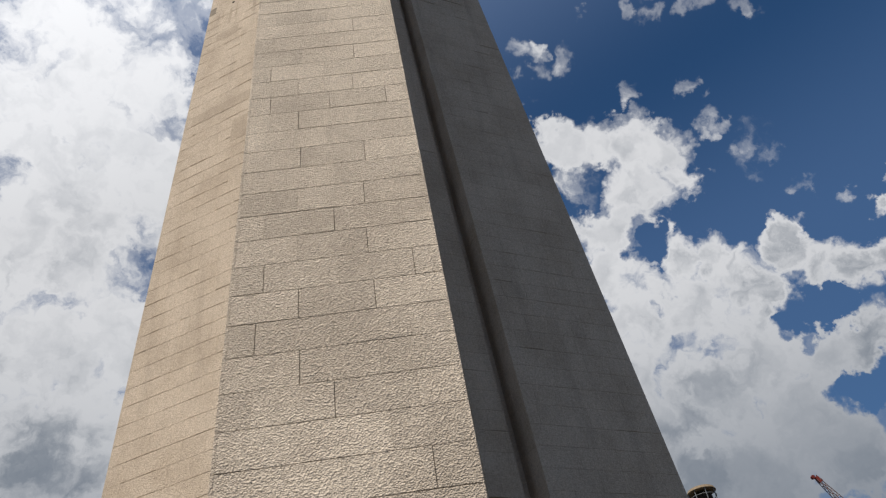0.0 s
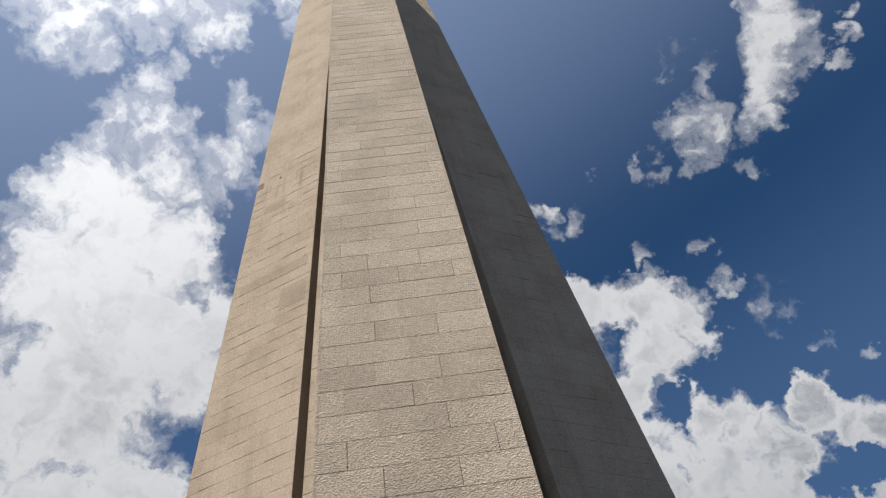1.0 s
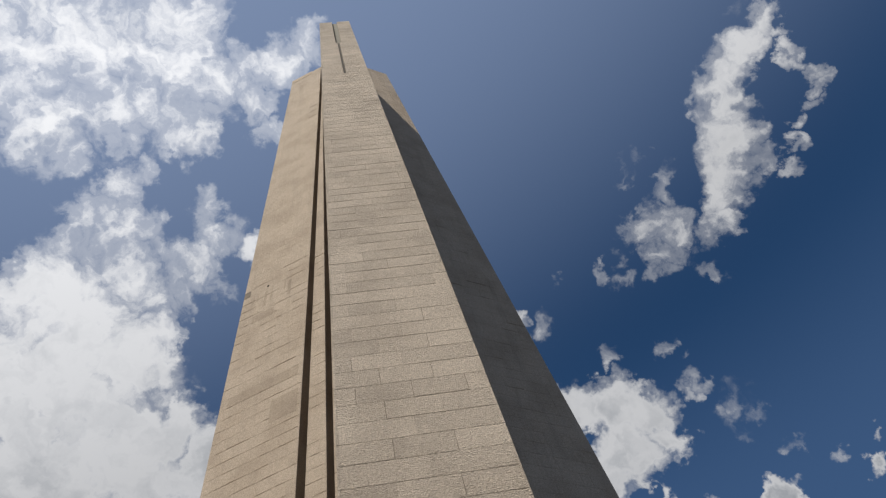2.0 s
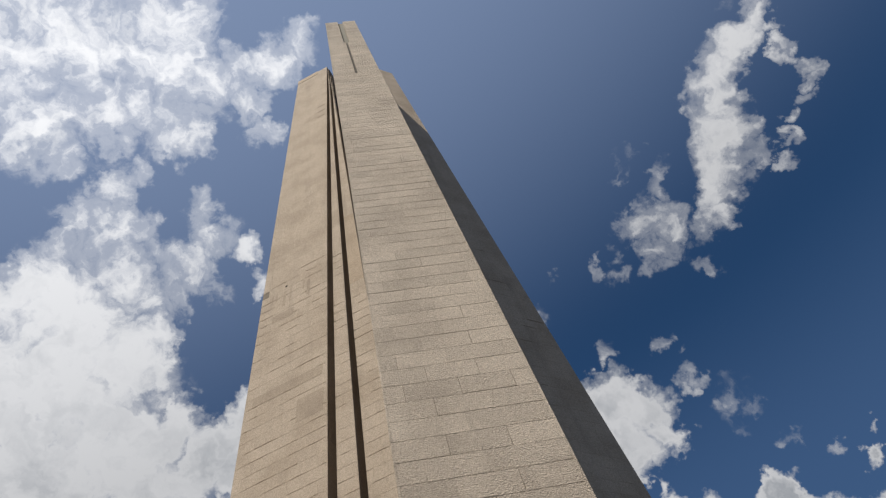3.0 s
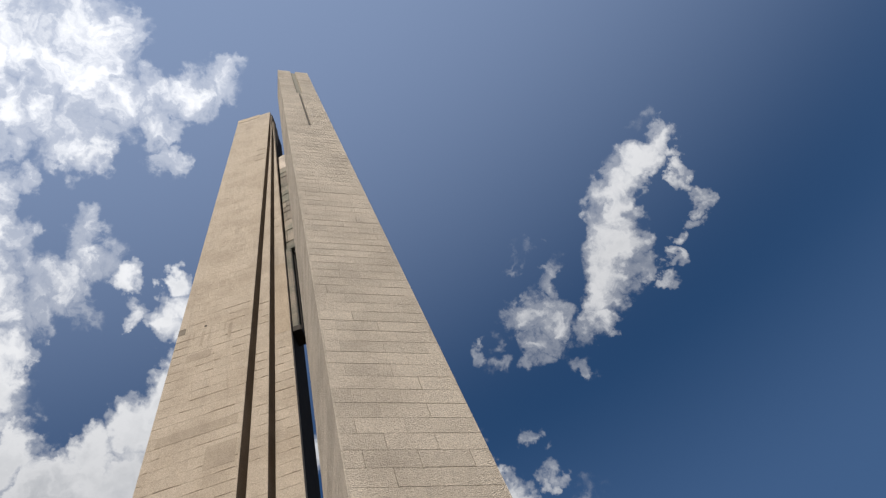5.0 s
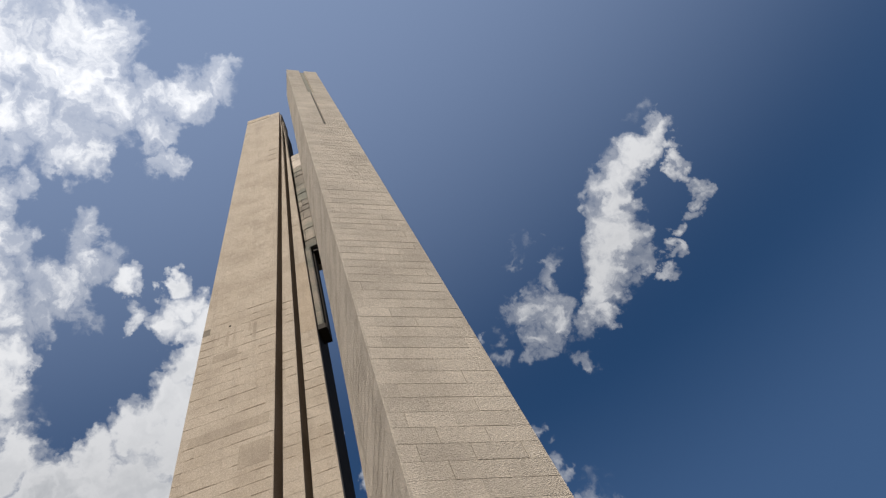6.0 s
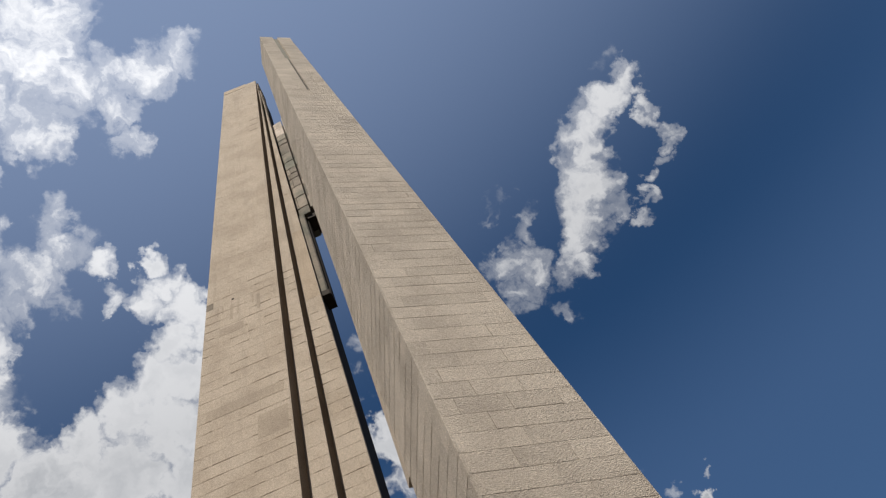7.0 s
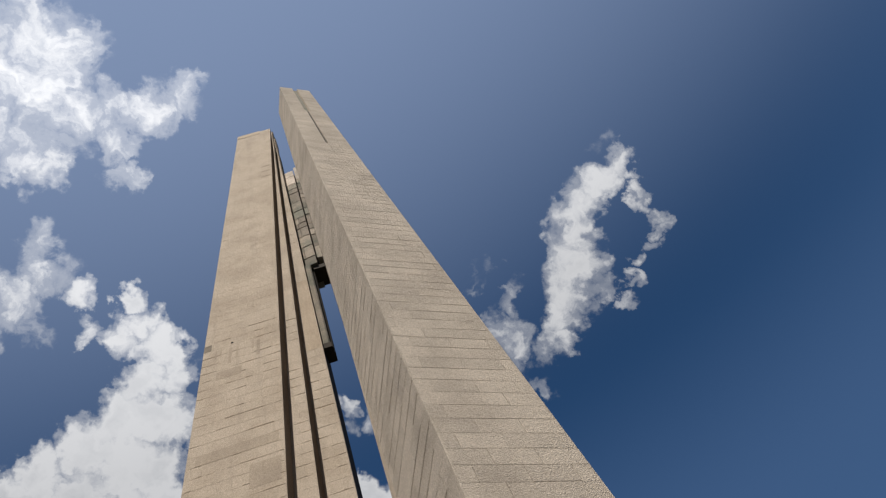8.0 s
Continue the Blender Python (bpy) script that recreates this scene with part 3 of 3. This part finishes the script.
def linking_web():
    """Two columns of curved panels in courses of unequal height, with an open seam between them."""
    root = thing("linking_web", "two stacks of curved weathered stone panels joining two pillars high up", "web")
    rnd = random.Random(8)
    r, z0, z1 = 0.92, EYE + 39.65, EYE + 55.8

    def panel(j0, j1, za, zb, proud, material):
        rings = []
        for z in (za, za + 0.03, zb - 0.03, zb):
            inset = 0.03 if z in (za, zb) else 0.0
            out, inn = [], []
            for j in range(7):
                a = math.pi * (j0 + (j1 - j0) * j / 6)
                s = step_3(z) + 0.04 + r - (r - inset) * math.cos(a)
                out.append(wing_point(-1, s, 0.42 - (0.17 + proud) * math.sin(a) + inset, z))
                inn.append(wing_point(-1, s, 1.9, z))
            rings.append(out + inn[::-1])
        part("panel", loft(rings), material, root)

    for j0, j1, low, high in ((0.0, 0.42, z0, z1), (0.45, 1.0, z0 + 0.5, z1 + 0.5)):
        z = low
        while z < high - 0.5:
            top = min(high, z + rnd.uniform(0.75, 1.9))
            # top panels: paler pinkish stone, with sunlight put into the colour
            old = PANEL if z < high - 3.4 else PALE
            if rnd.random() < 0.45:
                cut = j0 + (j1 - j0) * rnd.uniform(0.4, 0.6)
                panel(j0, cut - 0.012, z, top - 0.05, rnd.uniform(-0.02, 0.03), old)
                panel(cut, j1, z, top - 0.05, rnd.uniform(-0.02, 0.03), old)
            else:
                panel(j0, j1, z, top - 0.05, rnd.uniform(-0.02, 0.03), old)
            z = top
    # near-black carcass behind the seams, and a slab standing in for underside shade
    for name, s0, s1, d0, d1, za, zb in (("carcass", 0.10, 1.74, 0.66, 1.8, z0 + 0.02, z1 - 0.1), ("shade_slab", 0.46, 1.8, 0.42, 1.3, z0 - 0.4, z0 - 0.01)):
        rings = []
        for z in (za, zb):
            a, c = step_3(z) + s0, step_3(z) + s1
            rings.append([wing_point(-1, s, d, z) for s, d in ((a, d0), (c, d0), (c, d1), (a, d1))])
        part(name, loft(rings), DARK, root, "dark " + ("slab standing in for underside shade" if name == "shade_slab" else "carcass behind the panels"))
    z = z1 + 0.2
    part("cap_stone", loft([[wing_point(-1, step_3(h) + s, d, h) for s, d in ((0.85, 0.5), (1.3, 0.5), (1.3, 1.2), (0.85, 1.2))] for h in (z, z + 0.7)]), RUST, root, "small rust-stained cap stone")


hanging_rib()
linking_web()


def weep_hole():
    """A near-black disc on the sunlit pillar's face, coloured as the shade in a drain hole."""
    p = wing_point(-1, 1.34, 0.02, EYE + 33.4)
    bm = bmesh.new()
    m = wing_back(-1).to_track_quat("Z", "Y").to_matrix().to_4x4()
    bmesh.ops.create_cone(bm, cap_ends=True, segments=12, radius1=0.07, radius2=0.06, depth=0.06, matrix=Matrix.Translation(p) @ m)
    return part("weep_hole", bm, DARK, pillars[1][0], "small dark disc painted as a drain hole's shade")


def repair_patches():
    """Thin mortar repairs on the sunlit pillar."""
    for s0, s1, z0, z1 in ((0.0, 0.36, 33.2, 33.75), (0.75, 1.9, 30.6, 31.2), (2.5, 3.7, 22.9, 24.2), (0.35, 3.6, 25.1, 25.7)):
        rings = []
        for z in (EYE + z0, EYE + z1):
            rings.append([wing_point(-1, s, d, z) for s, d in ((s0, -0.004), (s1, -0.004), (s1, 0.02), (s0, 0.02))])
        part("repair_patch", loft(rings), MORTAR if s0 == 0 else PATCH, pillars[1][0], "greyer mortar repair")


def face_sheet(name, s0, s1, z0, z1, d, material, label):
    """A thin skin on the sunlit pillar, between two slanting lines."""
    rings = [[wing_point(-1, s, e, z) for s, e in ((s0(z), d), (s1(z), d), (s1(z), d + 0.02), (s0(z), d + 0.02))] for z in (z0, (z0 + z1) / 2, z1)]
    return part(name, loft(rings), material, pillars[1][0], label)


def weathering_and_slot_shade():
    """Run-off below the drain course, an iron-stained stretch of rib, the coping, and painted slot shadows."""
    rnd = random.Random(4)
    for s in (0.62, 0.86, 1.30, 1.62, 2.35, 2.62):
        w, h = rnd.uniform(0.07, 0.16), rnd.uniform(0.7, 1.7)
        face_sheet("stain", lambda z: s - w / 2, lambda z: s + w / 2, EYE + 33.2 - h, EYE + 33.2 - rnd.uniform(0, 0.3), -0.0035, PATCH, "darker run-off streak")
    face_sheet("iron_stain", lambda z: step_2(z) + groove_2(z) + 0.02, lambda z: step_3(z) - 0.02, EYE + 30.7, EYE + 37.6, 0.056, OCHRE, "ochre iron-stained stretch")
    face_sheet("coping", lambda z: 0.0, lambda z: step_1(z) - 0.9, TOP_B - 0.75, TOP_B + 0.03, -0.02, OCHRE, "stained coping")
    # three flush strips in dark colour paint the shadows of narrow slots
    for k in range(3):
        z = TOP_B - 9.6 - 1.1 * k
        face_sheet("slot_shade", lambda h: step_1(h) - 0.8, lambda h: step_1(h) - 0.15, z, z + 0.1, -0.0035, MORTAR, "short dark strip painted as a slot's shadow")


weathering_and_slot_shade()
weep_hole()
repair_patches()


# ---------------------------------------------------------------- distance
def round_tower(x, y, top):
    root = thing("round_tower", "far round tower with a curved canopy on posts", "building")

    def drum(r0, r1, z0, z1, n=24):
        bm = bmesh.new()
        bmesh.ops.create_cone(bm, cap_ends=True, segments=n, radius1=r0, radius2=r1, depth=z1 - z0, matrix=Matrix.Translation((x, y, (z0 + z1) / 2)))
        return bm
    part("shaft", drum(3.2, 3.2, 0, top - 4), TAN, root)
    part("drum", drum(2.0, 1.8, top - 4, top - 1.3), DARK, root)
    ring = [(x + 2.7 * math.cos(a), y + 2.7 * math.sin(a), top - 1.9) for a in np.linspace(0, 2 * math.pi, 25)]
    part("rail", tube(ring, 0.07), STEEL, root)
    for a in np.linspace(0, 2 * math.pi, 9)[:-1]:
        p = (x + 2.7 * math.cos(a), y + 2.7 * math.sin(a))
        part("post", tube([(*p, top - 4), (*p, top - 0.75)], 0.08), STEEL, root)
    part("canopy", drum(2.95, 2.6, top - 0.8, top - 0.2), TAN, root, "tan curved canopy")
    part("cap", drum(2.5, 0.8, top - 0.2, top), TAN, root)


def crane(tip, foot):
    root = thing("tower_crane", "far crane with a grey lattice boom and red tip", "crane")
    tip, foot = Vector(tip), Vector(foot)
    along = (foot - tip).normalized()
    across = along.cross(Vector((0, 1, 0))).normalized()
    deep = along.cross(across).normalized()
    n, size = 26, (foot - tip).length

    def node(k, i, j):
        r = 0.45 + 0.75 * min(1, k / 8)
        return tip + along * size * k / n + across * r * i + deep * r * j

    for i, j in ((-1, -1), (-1, 1), (1, -1), (1, 1)):
        part("chord", tube([node(k, i, j) for k in range(n + 1)], 0.13), RUST, root)
    bm = bmesh.new()
    for k in range(n):
        for a, b in (((-1, -1), (1, -1)), ((1, 1), (-1, 1)), ((-1, 1), (-1, -1)), ((1, -1), (1, 1))):
            piece = tube([node(k, *a), node(k + 1, *b)], 0.08, 4)
            me = bpy.data.meshes.new("lace")
            piece.to_mesh(me)
            piece.free()
            bm.from_mesh(me)
    part("lacing", bm, RUST, root)
    part("boom_head", loft([[tip - along * 0.9 + across * i * 0.45 + deep * j * 0.45 for i, j in ((-1, -1), (1, -1), (1, 1), (-1, 1))],
                            [tip + along * 1.2 + across * i * 0.6 + deep * j * 0.6 for i, j in ((-1, -1), (1, -1), (1, 1), (-1, 1))]]), RED, root, "red painted boom head")
    sheave = tip - along * 1.3 - across * 0.7
    part("sheave", tube([sheave - deep * 0.5, sheave + deep * 0.5], 0.6, 12), RED, root)
    part("stay", tube([tip - along * 1.2 + across * 0.7, tip + along * 1.2 + across * 1.1], 0.14), RED, root)
    winch = tip + along * 9.5 - across * 1.5
    part("winch", tube([winch - deep * 0.8, winch + deep * 0.8], 0.75, 12), DARK, root, "dark winch drum")
    part("mast", tube([foot, (foot.x, foot.y, 0)], 1.2, 4), STEEL, root)


round_tower(55.8, 131.0, 61.9)
crane((124.6, 218.4, 94.2), (148.5, 218.4, 47.0))

# ---------------------------------------------------------------- blocks of the pillars
for root, layers in pillars:
    for quads, material, singles in layers:
        clad(root, quads, material, singles)
